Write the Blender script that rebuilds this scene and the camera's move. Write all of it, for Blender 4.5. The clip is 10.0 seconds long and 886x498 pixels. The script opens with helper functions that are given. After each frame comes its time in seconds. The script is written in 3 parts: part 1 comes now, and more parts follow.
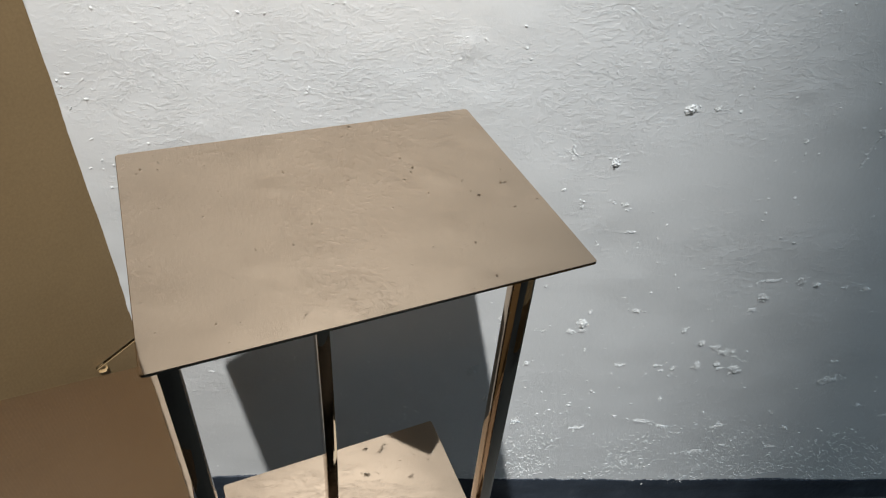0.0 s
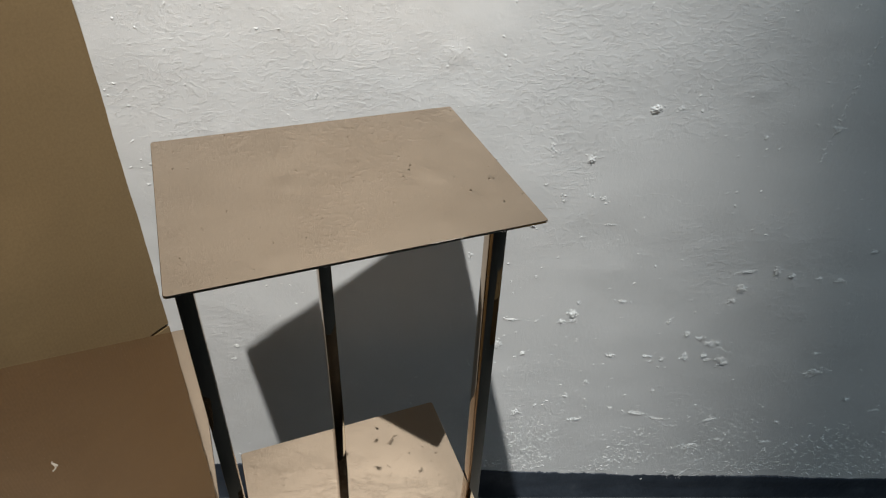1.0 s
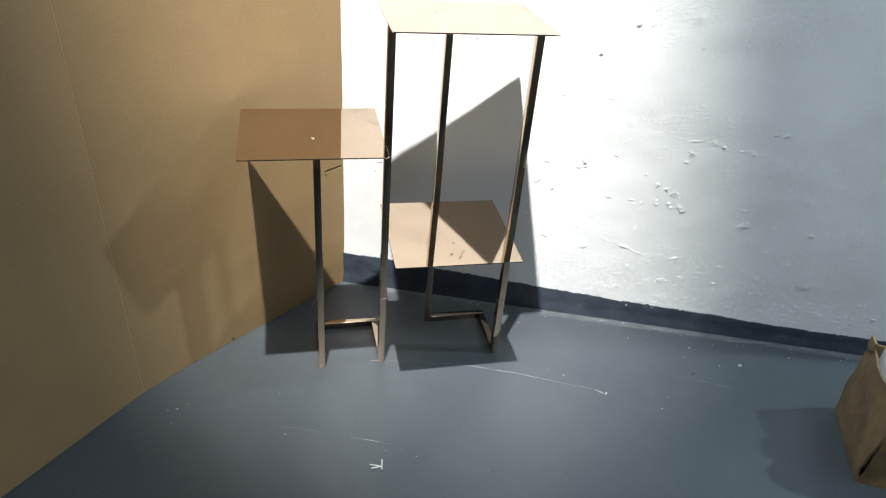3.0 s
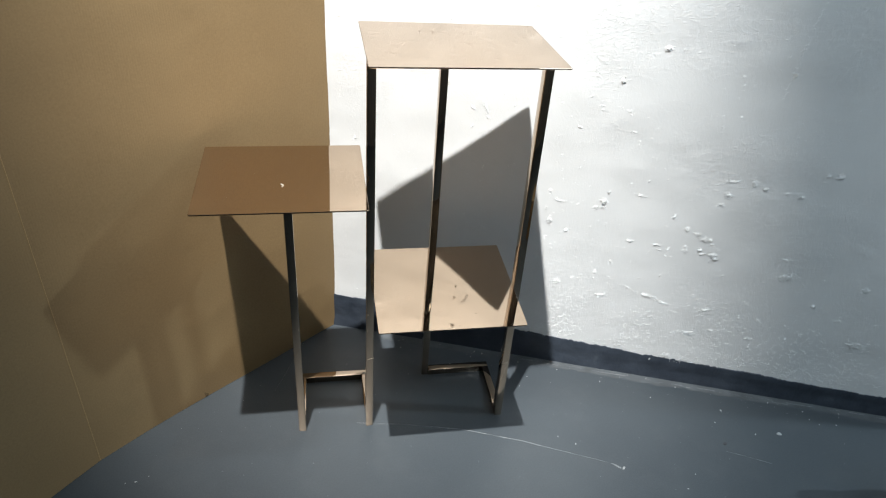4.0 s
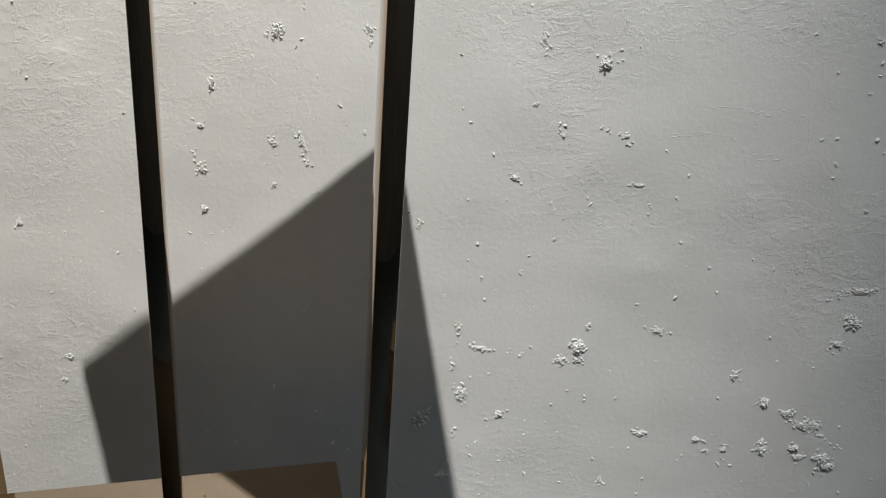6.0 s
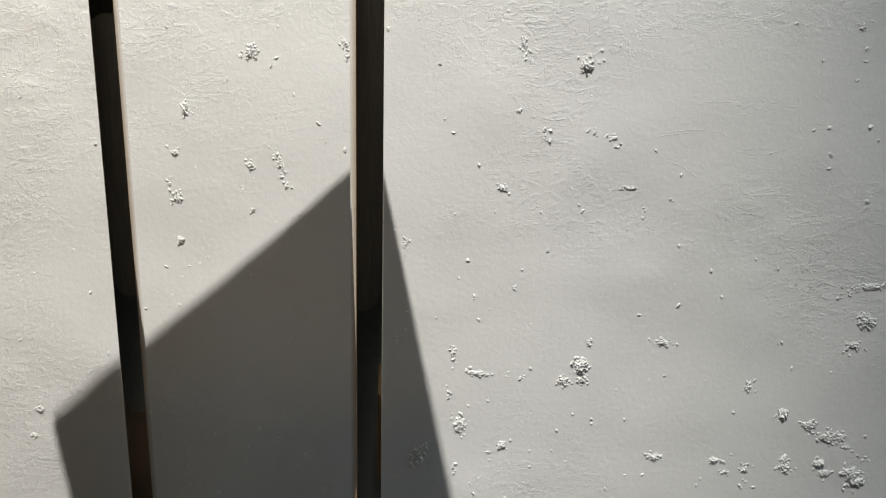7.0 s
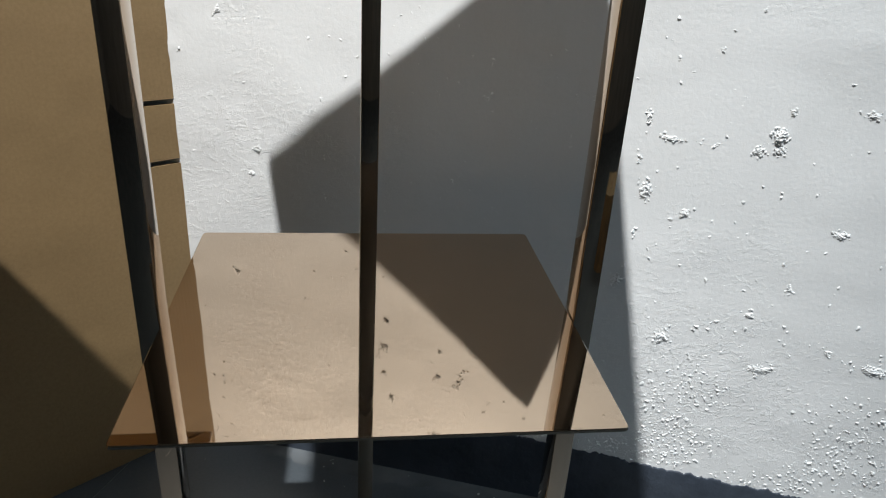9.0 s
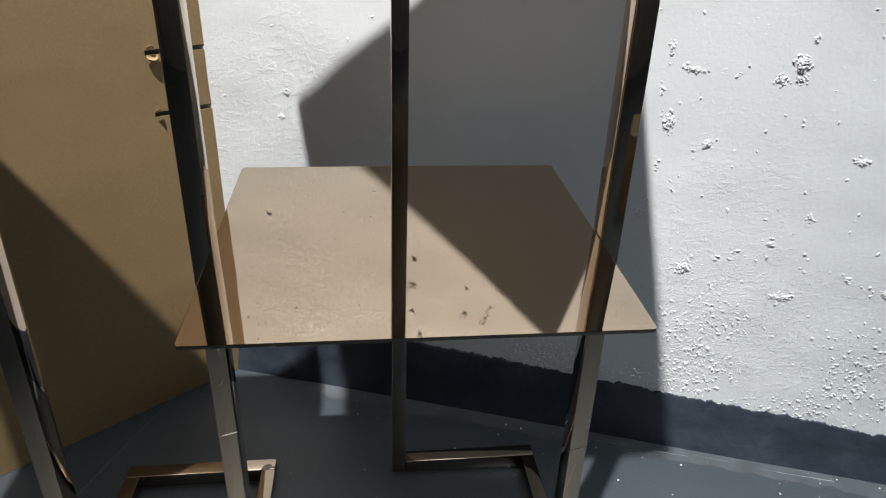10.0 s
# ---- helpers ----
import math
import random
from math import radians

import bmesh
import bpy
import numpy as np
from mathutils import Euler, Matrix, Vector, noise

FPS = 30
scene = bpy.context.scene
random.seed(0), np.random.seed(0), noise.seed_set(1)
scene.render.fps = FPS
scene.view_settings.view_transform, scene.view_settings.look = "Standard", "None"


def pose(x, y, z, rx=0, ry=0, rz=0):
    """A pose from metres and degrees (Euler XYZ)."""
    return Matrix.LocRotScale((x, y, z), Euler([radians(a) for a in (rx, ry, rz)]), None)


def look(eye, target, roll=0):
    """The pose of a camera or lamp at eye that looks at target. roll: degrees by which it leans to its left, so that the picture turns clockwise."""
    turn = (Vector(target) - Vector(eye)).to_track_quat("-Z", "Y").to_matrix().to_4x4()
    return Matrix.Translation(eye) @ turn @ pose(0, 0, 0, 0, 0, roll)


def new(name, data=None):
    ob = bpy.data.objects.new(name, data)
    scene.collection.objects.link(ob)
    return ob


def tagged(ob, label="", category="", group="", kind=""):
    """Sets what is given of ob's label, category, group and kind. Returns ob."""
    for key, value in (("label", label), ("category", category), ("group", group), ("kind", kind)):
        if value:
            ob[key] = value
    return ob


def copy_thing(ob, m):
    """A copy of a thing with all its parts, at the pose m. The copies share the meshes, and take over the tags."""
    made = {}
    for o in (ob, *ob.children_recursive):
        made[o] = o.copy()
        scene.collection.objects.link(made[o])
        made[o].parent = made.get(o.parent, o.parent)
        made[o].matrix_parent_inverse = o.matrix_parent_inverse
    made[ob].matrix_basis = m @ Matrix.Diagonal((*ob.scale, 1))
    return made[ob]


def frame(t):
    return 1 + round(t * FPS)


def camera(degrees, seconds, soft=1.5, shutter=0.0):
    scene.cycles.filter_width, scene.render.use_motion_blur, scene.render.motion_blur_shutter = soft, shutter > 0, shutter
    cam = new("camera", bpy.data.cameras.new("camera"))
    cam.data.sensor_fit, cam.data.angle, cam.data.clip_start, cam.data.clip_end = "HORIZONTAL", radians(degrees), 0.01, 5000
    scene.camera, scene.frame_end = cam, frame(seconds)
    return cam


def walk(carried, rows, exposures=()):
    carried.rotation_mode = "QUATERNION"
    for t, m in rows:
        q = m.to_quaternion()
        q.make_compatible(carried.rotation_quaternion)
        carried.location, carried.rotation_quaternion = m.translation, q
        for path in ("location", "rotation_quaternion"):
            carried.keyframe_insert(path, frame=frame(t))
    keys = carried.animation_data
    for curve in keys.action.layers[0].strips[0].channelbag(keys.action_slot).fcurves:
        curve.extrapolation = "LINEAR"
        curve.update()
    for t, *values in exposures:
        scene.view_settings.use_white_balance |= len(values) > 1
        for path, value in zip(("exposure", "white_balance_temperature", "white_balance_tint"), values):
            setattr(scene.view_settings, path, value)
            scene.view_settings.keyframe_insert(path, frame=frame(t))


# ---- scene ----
cam = camera(66.2, 10.0, soft=1.2)
PATH = [
    (0, (0.247, 0.227, 1.389), (0.914, 1.597, 0.094), 4.9),
    (0.5, (0.26, 0.227, 1.399), (1.034, 1.57, 0.136), 4.1),
    (1, (0.25, 0.078, 1.4), (0.851, 1.556, 0.193), 2.3),
    (1.5, (0.187, -0.252, 1.386), (0.535, 1.348, 0.237), 2.6),
    (2, (0.06, -0.603, 1.372), (0.397, 1.024, 0.257), 2.9),
    (2.5, (-0.036, -0.847, 1.373), (0.38, 0.776, 0.281), 3.6),
    (2.7, (-0.039, -0.893, 1.389), (0.394, 0.737, 0.314), 4.7),
    (4, (0.101, -0.605, 1.399), (0.446, 1.032, 0.303), 4.4),
    (4.5, (0.186, -0.499, 1.36), (0.402, 1.128, 0.216), 4.2),
    (5, (0.273, -0.291, 1.34), (0.456, 1.31, 0.156), 6.5),
    (5.5, (0.391, -0.027, 1.241), (0.721, 1.567, 0.079), 5.5),
    (5.7, (0.428, 0.099, 1.093), (0.8, 1.789, 0.09), 4.7),
    (6, (0.464, 0.209, 0.917), (0.998, 2.018, 0.25), 4.6),
    (6.2, (0.474, 0.214, 0.864), (1.018, 2.055, 0.301), 3.0),
    (7.3, (0.476, 0.224, 0.838), (1.03, 2.089, 0.378), 1.37),
    (7.5, (0.4745, 0.2243, 0.8205), (0.998, 2.0927, 0.336), 1.47),
    (8, (0.441, 0.227, 0.769), (0.851, 2.053, 0.065), 2.4),
    (8.5, (0.409, 0.199, 0.748), (0.747, 2.021, -0.004), 3.1),
    (9, (0.359, 0.168, 0.72), (0.627, 1.98, -0.083), 3.5),
    (9.5, (0.355, 0.154, 0.69), (0.57, 1.914, -0.235), 1.5),
    (10, (0.339, 0.131, 0.698), (0.563, 1.903, -0.203), 2.0),
]
EXPOSURES = [
    (0, -1.22, 6500, 10), (0.5, -1.4, 6650, 10), (1, -1.44, 6700, 10), (1.5, -0.95, 6600, 10), (2, -0.28, 6650, 10), (2.5, 0.25, 6700, 10),
    (2.7, 0.25, 6700, 10), (4, -0.2, 6600, 10), (4.5, -0.46, 6600, 10), (5, -0.56, 6400, 10), (5.5, -1.1, 6400, 10), (6, -1.3, 6950, 11),
    (7.5, -0.72, 7100, 11), (8, -0.56, 7000, 10), (8.5, -0.5, 6700, 10), (9, -0.6, 6450, 10), (9.5, -0.53, 6450, 10), (10, -0.47, 6450, 10),
]
walk(cam, [(t, look(eye, target, roll)) for t, eye, target, roll in PATH], EXPOSURES)

# ---- world and light ----
world = bpy.data.worlds.new("world")
scene.world = world
world.use_nodes = True
world.node_tree.nodes["Background"].inputs[0].default_value = (0.6, 0.75, 1.0, 1)
world.node_tree.nodes["Background"].inputs[1].default_value = 0.02


def spot(name, eye, target, watts, degrees, blend, radius, colour):
    data = bpy.data.lights.new(name, "SPOT")
    data.energy, data.spot_size, data.spot_blend = watts, radians(degrees), blend
    data.shadow_soft_size, data.color = radius, colour
    ob = new(name, data)
    ob.matrix_world = look(eye, target)
    return ob


# a narrow ceiling spot over the stand, and a cooler, wider one from the side
spot("ceiling_spot", (-0.242, -0.44, 5.0), (0.31, 0.9, 0.72), 2850, 25.4, 1.0, 0.038, (1.0, 0.985, 0.955))
# the same fitting's wide, cool spill
spot("ceiling_spot_spill", (-0.242, -0.44, 5.0), (1.85, 0.48, 0.7), 560, 56, 1.0, 0.04, (0.74, 0.90, 1.0))
spot("side_spot", (5.6, -0.25, 5.05), (2.2, 0.0, 0.75), 820, 44, 1.0, 0.09, (0.70, 0.88, 1.0))


# cool, even fill added under the ceiling of the open room; its source is unknown
fill_light = bpy.data.lights.new("cool_fill", "AREA")
fill_light.shape, fill_light.size, fill_light.size_y = "RECTANGLE", 3.0, 2.0
fill_light.energy, fill_light.color = 145, (0.68, 0.85, 1.0)
new("cool_fill", fill_light).matrix_world = look((2.6, -1.0, 5.2), (1.6, 0.2, 0))


# ---- materials ----
def material(name):
    m = bpy.data.materials.new(name)
    m.use_nodes = True
    nt = m.node_tree
    return m, nt, nt.nodes["Principled BSDF"]


def node(nt, kind, **inputs):
    n = nt.nodes.new(kind)
    for k, v in inputs.items():
        n.inputs[k.replace("_", " ")].default_value = v
    return n


def coords(nt):
    return nt.nodes.new("ShaderNodeTexCoord").outputs["Object"]


def noise_tex(nt, at, scale, detail=4.0, rough=0.55, distort=0.0):
    n = node(nt, "ShaderNodeTexNoise", Scale=scale, Detail=detail, Roughness=rough, Distortion=distort)
    nt.links.new(at, n.inputs["Vector"])
    return n.outputs["Fac"]


def ramp(nt, fac, stops):
    n = nt.nodes.new("ShaderNodeValToRGB")
    els = n.color_ramp.elements
    while len(els) < len(stops):
        els.new(0.5)
    for e, (p, c) in zip(els, stops):
        e.position = p
        e.color = (*c, 1) if isinstance(c, tuple) else (c, c, c, 1)
    nt.links.new(fac, n.inputs["Fac"])
    return n.outputs["Color"]


def mixed(nt, fac, a, b, mode="MIX"):
    n = nt.nodes.new("ShaderNodeMix")
    n.data_type, n.blend_type = "RGBA", mode
    for sock, v in ((n.inputs[0], fac), (n.inputs[6], a), (n.inputs[7], b)):
        if hasattr(v, "links"):
            nt.links.new(v, sock)
        elif isinstance(v, tuple):
            sock.default_value = (*v, 1)
        else:
            sock.default_value = v
    return n.outputs[2]


def bump(nt, bsdf, layers):
    """layers: (height socket, strength, distance)"""
    last = None
    for h, strength, dist in layers:
        b = node(nt, "ShaderNodeBump", Strength=strength, Distance=dist)
        nt.links.new(h, b.inputs["Height"])
        if last:
            nt.links.new(last, b.inputs["Normal"])
        last = b.outputs["Normal"]
    nt.links.new(last, bsdf.inputs["Normal"])


def plaster():
    m, nt, b = material("white_plaster")
    at = coords(nt)
    big = noise_tex(nt, at, 2.2, 5)
    col = ramp(nt, big, [(0.3, (0.70, 0.71, 0.71)), (0.7, (0.80, 0.81, 0.81))])
    grime = ramp(nt, noise_tex(nt, at, 9.0, 7, 0.65), [(0.56, 0.0), (0.75, 1.0)])
    col = mixed(nt, mixed(nt, 0.25, (0, 0, 0), grime), col, (0.62, 0.63, 0.62))
    nt.links.new(col, b.inputs["Base Color"])
    b.inputs["Roughness"].default_value = 0.55
    # brushed paint lies in short level wrinkles, thick in some places and thin in others
    lie = nt.nodes.new("ShaderNodeMapping")
    lie.inputs["Scale"].default_value = (1.0, 1.0, 1.45)
    nt.links.new(at, lie.inputs["Vector"])
    level = lie.outputs["Vector"]
    patch = ramp(nt, noise_tex(nt, at, 2.6, 4, 0.6), [(0.46, 0.03), (0.64, 1.0)])
    veins = ramp(nt, noise_tex(nt, level, 15, 7, 0.72, 0.9), [(0.475, 0.0), (0.5, 1.0), (0.525, 0.15)])
    flakes = ramp(nt, noise_tex(nt, level, 70, 6, 0.7, 0.3), [(0.5, 0.0), (0.6, 1.0)])
    wrinkle = mixed(nt, patch, (0, 0, 0), mixed(nt, 0.55, veins, flakes))
    sep = nt.nodes.new("ShaderNodeSeparateXYZ")
    nt.links.new(at, sep.inputs[0])
    low = node(nt, "ShaderNodeMapRange")
    for k, v in ((1, 0.40), (2, 0.1), (3, 0.0), (4, 1.0)):
        low.inputs[k].default_value = v
    nt.links.new(sep.outputs["Z"], low.inputs[0])
    tops = ramp(nt, noise_tex(nt, level, 95, 5, 0.75, 0.6), [(0.54, 0.0), (0.60, 1.0)])
    loose = mixed(nt, 1.0, tops, ramp(nt, noise_tex(nt, at, 9, 4), [(0.42, 0.0), (0.6, 1.0)]), "MULTIPLY")
    foot = mixed(nt, low.outputs[0], (0, 0, 0), loose)
    bump(nt, b, [(foot, 0.28, 0.0018), (noise_tex(nt, at, 7, 3, 0.45), 0.25, 0.005), (wrinkle, 0.4, 0.0017), (noise_tex(nt, at, 150, 5, 0.65), 0.32, 0.0012)])
    return m


def skirting_paint():
    m, nt, b = material("blue_grey_skirting_paint")
    at = coords(nt)
    col = ramp(nt, noise_tex(nt, at, 14, 6, 0.65), [(0.3, (0.024, 0.031, 0.044)), (0.62, (0.045, 0.056, 0.074)), (0.85, (0.10, 0.115, 0.13))])
    nt.links.new(col, b.inputs["Base Color"])
    b.inputs["Roughness"].default_value = 0.42
    bump(nt, b, [(noise_tex(nt, at, 45, 5), 0.6, 0.004)])
    return m


def floor_paint():
    m, nt, b = material("blue_grey_floor_paint")
    at = coords(nt)
    col = ramp(nt, noise_tex(nt, at, 1.7, 6, 0.6), [(0.3, (0.036, 0.044, 0.052)), (0.7, (0.050, 0.060, 0.068))])
    dirt = ramp(nt, noise_tex(nt, at, 6.0, 8, 0.7), [(0.5, 0.0), (0.8, 1.0)])
    col = mixed(nt, mixed(nt, 0.35, (0, 0, 0), dirt), col, (0.085, 0.092, 0.097))
    specks = ramp(nt, noise_tex(nt, at, 120, 2, 0.5), [(0.75, 0.0), (0.775, 1.0)])
    col = mixed(nt, mixed(nt, 0.5, (0, 0, 0), specks), col, (0.4, 0.42, 0.43))
    nicks = ramp(nt, noise_tex(nt, at, 48, 3, 0.6, 0.6), [(0.74, 0.0), (0.765, 1.0)])
    col = mixed(nt, mixed(nt, 0.55, (0, 0, 0), nicks), col, (0.2, 0.215, 0.225))
    grit = noise_tex(nt, at, 260, 3, 0.7)
    col = mixed(nt, 0.22, col, ramp(nt, grit, [(0.3, (0.02, 0.025, 0.03)), (0.7, (0.085, 0.096, 0.105))]))
    nt.links.new(col, b.inputs["Base Color"])
    rough = ramp(nt, noise_tex(nt, at, 5.0, 6, 0.6), [(0.3, 0.33), (0.75, 0.5)])
    nt.links.new(rough, b.inputs["Roughness"])
    bump(nt, b, [(noise_tex(nt, at, 7, 4), 0.25, 0.006), (noise_tex(nt, at, 90, 4), 0.2, 0.001)])
    return m


def cardboard(name, dark=1.0, stained=False):
    m, nt, b = material(name)
    at = coords(nt)
    col = ramp(nt, noise_tex(nt, at, 2.5, 5), [(0.3, (0.228 * dark, 0.148 * dark, 0.066 * dark)), (0.7, (0.274 * dark, 0.183 * dark, 0.084 * dark))])
    fib = noise_tex(nt, at, 220, 4, 0.7)
    col = mixed(nt, 0.25, col, ramp(nt, fib, [(0.3, (0.16 * dark, 0.105 * dark, 0.052 * dark)), (0.7, (0.33 * dark, 0.232 * dark, 0.125 * dark))]))
    if stained:
        blot = ramp(nt, noise_tex(nt, at, 11, 5, 0.6, 0.8), [(0.42, 0.0), (0.58, 1.0)])
        col = mixed(nt, mixed(nt, 0.6, (0, 0, 0), blot), col, (0.11, 0.08, 0.05))
        rub = ramp(nt, noise_tex(nt, at, 34, 6, 0.7), [(0.62, 0.0), (0.7, 1.0)])
        col = mixed(nt, mixed(nt, 0.6, (0, 0, 0), rub), col, (0.34, 0.26, 0.17))
    nt.links.new(col, b.inputs["Base Color"])
    b.inputs["Roughness"].default_value = 0.62
    w = node(nt, "ShaderNodeTexWave", Scale=60.0, Distortion=0.6)
    w.bands_direction = "X"
    nt.links.new(at, w.inputs["Vector"])
    bump(nt, b, [(noise_tex(nt, at, 3.5, 3), 0.35, 0.02), (w.outputs["Fac"], 0.06, 0.001), (fib, 0.15, 0.0006)])
    return m


def rose_steel(name, wave, haze):
    """Polished rose-gold steel: a sharp mirror under a thin haze of polishing marks."""
    m, nt, b = material(name)
    at = coords(nt)
    smudge = noise_tex(nt, at, 9, 6, 0.65)
    tint = (0.50, 0.395, 0.298, 1)
    b.inputs["Metallic"].default_value = 1.0
    b.inputs["Base Color"].default_value = tint
    nt.links.new(ramp(nt, smudge, [(0.35, 0.015), (0.8, 0.05)]), b.inputs["Roughness"])
    bump(nt, b, [(noise_tex(nt, at, 5, 1), wave, 0.01)])
    soft = nt.nodes.new("ShaderNodeBsdfPrincipled")
    soft.inputs["Metallic"].default_value = 1.0
    soft.inputs["Base Color"].default_value = tint
    soft.inputs["Roughness"].default_value = 0.2
    both = nt.nodes.new("ShaderNodeMixShader")
    nt.links.new(ramp(nt, smudge, [(0.3, haze * 0.7), (0.8, haze * 1.4)]), both.inputs[0])
    nt.links.new(b.outputs[0], both.inputs[1])
    nt.links.new(soft.outputs[0], both.inputs[2])
    nt.links.new(both.outputs[0], nt.nodes["Material Output"].inputs["Surface"])
    return m


def plain(name, colour, rough, scale=40, amount=0.3):
    m, nt, b = material(name)
    at = coords(nt)
    lo = tuple(c * (1 - amount) for c in colour)
    nt.links.new(ramp(nt, noise_tex(nt, at, scale, 5), [(0.3, lo), (0.7, colour)]), b.inputs["Base Color"])
    b.inputs["Roughness"].default_value = rough
    bump(nt, b, [(noise_tex(nt, at, scale * 2, 4), 0.2, 0.002)])
    return m


PLASTER, SKIRT, FLOOR = plaster(), skirting_paint(), floor_paint()
BOARD, BOARD_EDGE = cardboard("kraft_cardboard"), cardboard("torn_cardboard_edge", 0.4)
# paler board for the fold line and the torn paper
BOARD_FOLD = cardboard("pale_cardboard_fold", 1.5)
BOX_BOARD = cardboard("worn_box_cardboard", 0.9, True)
MIRROR, TUBE = rose_steel("rose_gold_mirror_plate", 0.012, 0.03), rose_steel("rose_gold_tube", 0.03, 0.03)
CONCRETE = plain("dull_room_paint", (0.27, 0.255, 0.24), 0.8, 3)
FOAM = plain("white_foam", (0.82, 0.84, 0.85), 0.6, 30, 0.08)
CHIP = plain("white_paint_chip", (0.34, 0.35, 0.35), 0.7, 200, 0.2)
CRUMB = plain("white_crumb", (0.6, 0.61, 0.61), 0.7, 200, 0.2)
WELD = plain("bright_weld", (0.36, 0.32, 0.26), 0.45, 300, 0.2)
GRIT = plain("dark_grit", (0.06, 0.06, 0.065), 0.8, 200)


# ---- building helpers ----
def part(name, bm, mat, parent=None, label=""):
    me = bpy.data.meshes.new(name)
    bm.to_mesh(me)
    bm.free()
    for mt in (mat if isinstance(mat, (list, tuple)) else [mat]):
        me.materials.append(mt)
    ob = new(name, me)
    if parent:
        ob.parent = parent
    return tagged(ob, label)


def block(x0, x1, y0, y1, z0, z1, bevel=0.0, segments=2):
    bm = bmesh.new()
    bmesh.ops.create_cube(bm, size=1)
    for v in bm.verts:
        v.co = ((x0 + x1) / 2 + v.co.x * (x1 - x0), (y0 + y1) / 2 + v.co.y * (y1 - y0), (z0 + z1) / 2 + v.co.z * (z1 - z0))
    if bevel:
        bmesh.ops.bevel(bm, geom=bm.edges[:], offset=bevel, segments=segments, profile=0.5, affect="EDGES")
    return bm


def shaded_smooth(ob, degrees=40):
    for p in ob.data.polygons:
        p.use_smooth = True
    ob.data.set_sharp_from_angle(angle=radians(degrees))
    return ob


def hub(name, m=None, **tags):
    ob = new(name)
    ob.empty_display_size = 0.1
    if m is not None:
        ob.matrix_world = m
    return tagged(ob, **tags)


# ---- the room ----
def structure(name, bm, mat, label, category):
    return tagged(part(name, bm, mat), label, category, kind="structure")


structure("floor", block(-2.3, 6.6, -3.3, 3.5, -0.1, 0), FLOOR, "blue-grey painted concrete floor with scuffs and dust", "floor")
# ceiling and outer walls are out of view, added to close the room
structure("ceiling", block(-2.3, 6.6, -3.3, 3.5, 5.3, 5.4), CONCRETE, "unseen dark plain ceiling that closes the room", "ceiling")
structure("wall_west", block(-2.4, -2.3, -3.3, 3.5, 0, 5.3), CONCRETE, "unseen dark plain wall far behind the cardboard", "wall")
structure("wall_east", block(6.6, 6.7, -3.3, 3.5, 0, 5.3), CONCRETE, "unseen dark plain wall that closes the room", "wall")
structure("wall_south", block(-2.4, 6.7, -3.4, -3.3, 0, 5.3), CONCRETE, "unseen dark plain wall that closes the room", "wall")

structure("wall_beyond", block(-2.4, 6.7, 3.5, 3.6, 0, 5.3), CONCRETE, "unseen dull plain wall added beyond the end of the plaster wall", "wall")

# the plaster wall runs at an angle to the stand; local x along it, local -y into the room
WALL = pose(0, 1.133, 0, -1.6, 0, -19.6)
wall = structure("wall_north", block(-2.7, 2.25, 0.004, 0.2, 0, 5.3), PLASTER, "white plastered wall, lumpy and roughly painted", "wall")
wall.matrix_world = WALL


def relief(s, z):
    """How far the plaster stands proud at a place on the wall."""
    n = noise.noise
    d = 0.0035 * n((s * 3, 0, z * 3)) + 0.0012 * n((s * 11, 4, z * 13))
    ridge = max(0, n((s * 26, 9, z * 40)) - 0.25) * max(0, n((s * 4, 2, z * 5)) + 0.15)
    low = max(0.0, 1 - max(0, z - 0.07) / 0.17)
    return d + 0.006 * ridge + low * (0.0025 * max(0, n((s * 55, 3, z * 60))) * max(0, 0.3 + n((s * 12, 1, z * 14))) + 0.003 * n((s * 8, 6, z * 9)))


def coat():
    bm = bmesh.new()
    s0, s1, z1, step = -0.15, 2.245, 2.3, 0.011
    ns, nz = int((s1 - s0) / step), int(z1 / step)
    rows = []
    for j in range(nz + 1):
        z = j * step
        rows.append([bm.verts.new((s0 + i * step, -0.002 - min(0.002 if z < 0.075 else 1, max(-0.0015, relief(s0 + i * step, z))) * min(1, (nz - j) / 8, i / 8, (ns - i) / 8), z)) for i in range(ns + 1)])
    for a, b in zip(rows, rows[1:]):
        for i in range(ns):
            bm.faces.new((a[i], a[i + 1], b[i + 1], b[i]))
    return bm


plaster_coat = shaded_smooth(part("plaster_coat", coat(), PLASTER, wall), 180)


def ball(sub):
    t = bmesh.new()
    bmesh.ops.create_icosphere(t, subdivisions=sub, radius=1)
    t.verts.index_update()
    got = [v.co.copy() for v in t.verts], [[v.index for v in f.verts] for f in t.faces]
    t.free()
    return got


BALLS = {1: ball(1), 2: ball(2), 4: ball(4)}


def lump_into(bm, s, z, r, proud=0.55, rnd=random, out=0.0):
    """An angular crumb of radius r on the face of the wall."""
    points, faces = BALLS[1 if r < 0.0011 else 2]
    first_index = len(bm[0])
    bm[1].extend([first_index + i for i in f] for f in faces)
    turn, ax, az = rnd.uniform(0, 6.28), rnd.uniform(0.7, 1.4), rnd.uniform(0.5, 1.0)
    seed = rnd.uniform(0, 50)
    for p in points:
        c = p * (1 + 0.6 * noise.noise(p * 1.7 + Vector((seed, 0, 0))) + 0.75 * noise.noise(p * 3.7 + Vector((seed, 7, 0))))
        x, zz = c.x * ax * r, c.z * az * r
        bm[0].append((s + x * math.cos(turn) - zz * math.sin(turn), -0.0019 - out - max(-0.0015, relief(s, z)) + c.y * r * proud, z + x * math.sin(turn) + zz * math.cos(turn)))


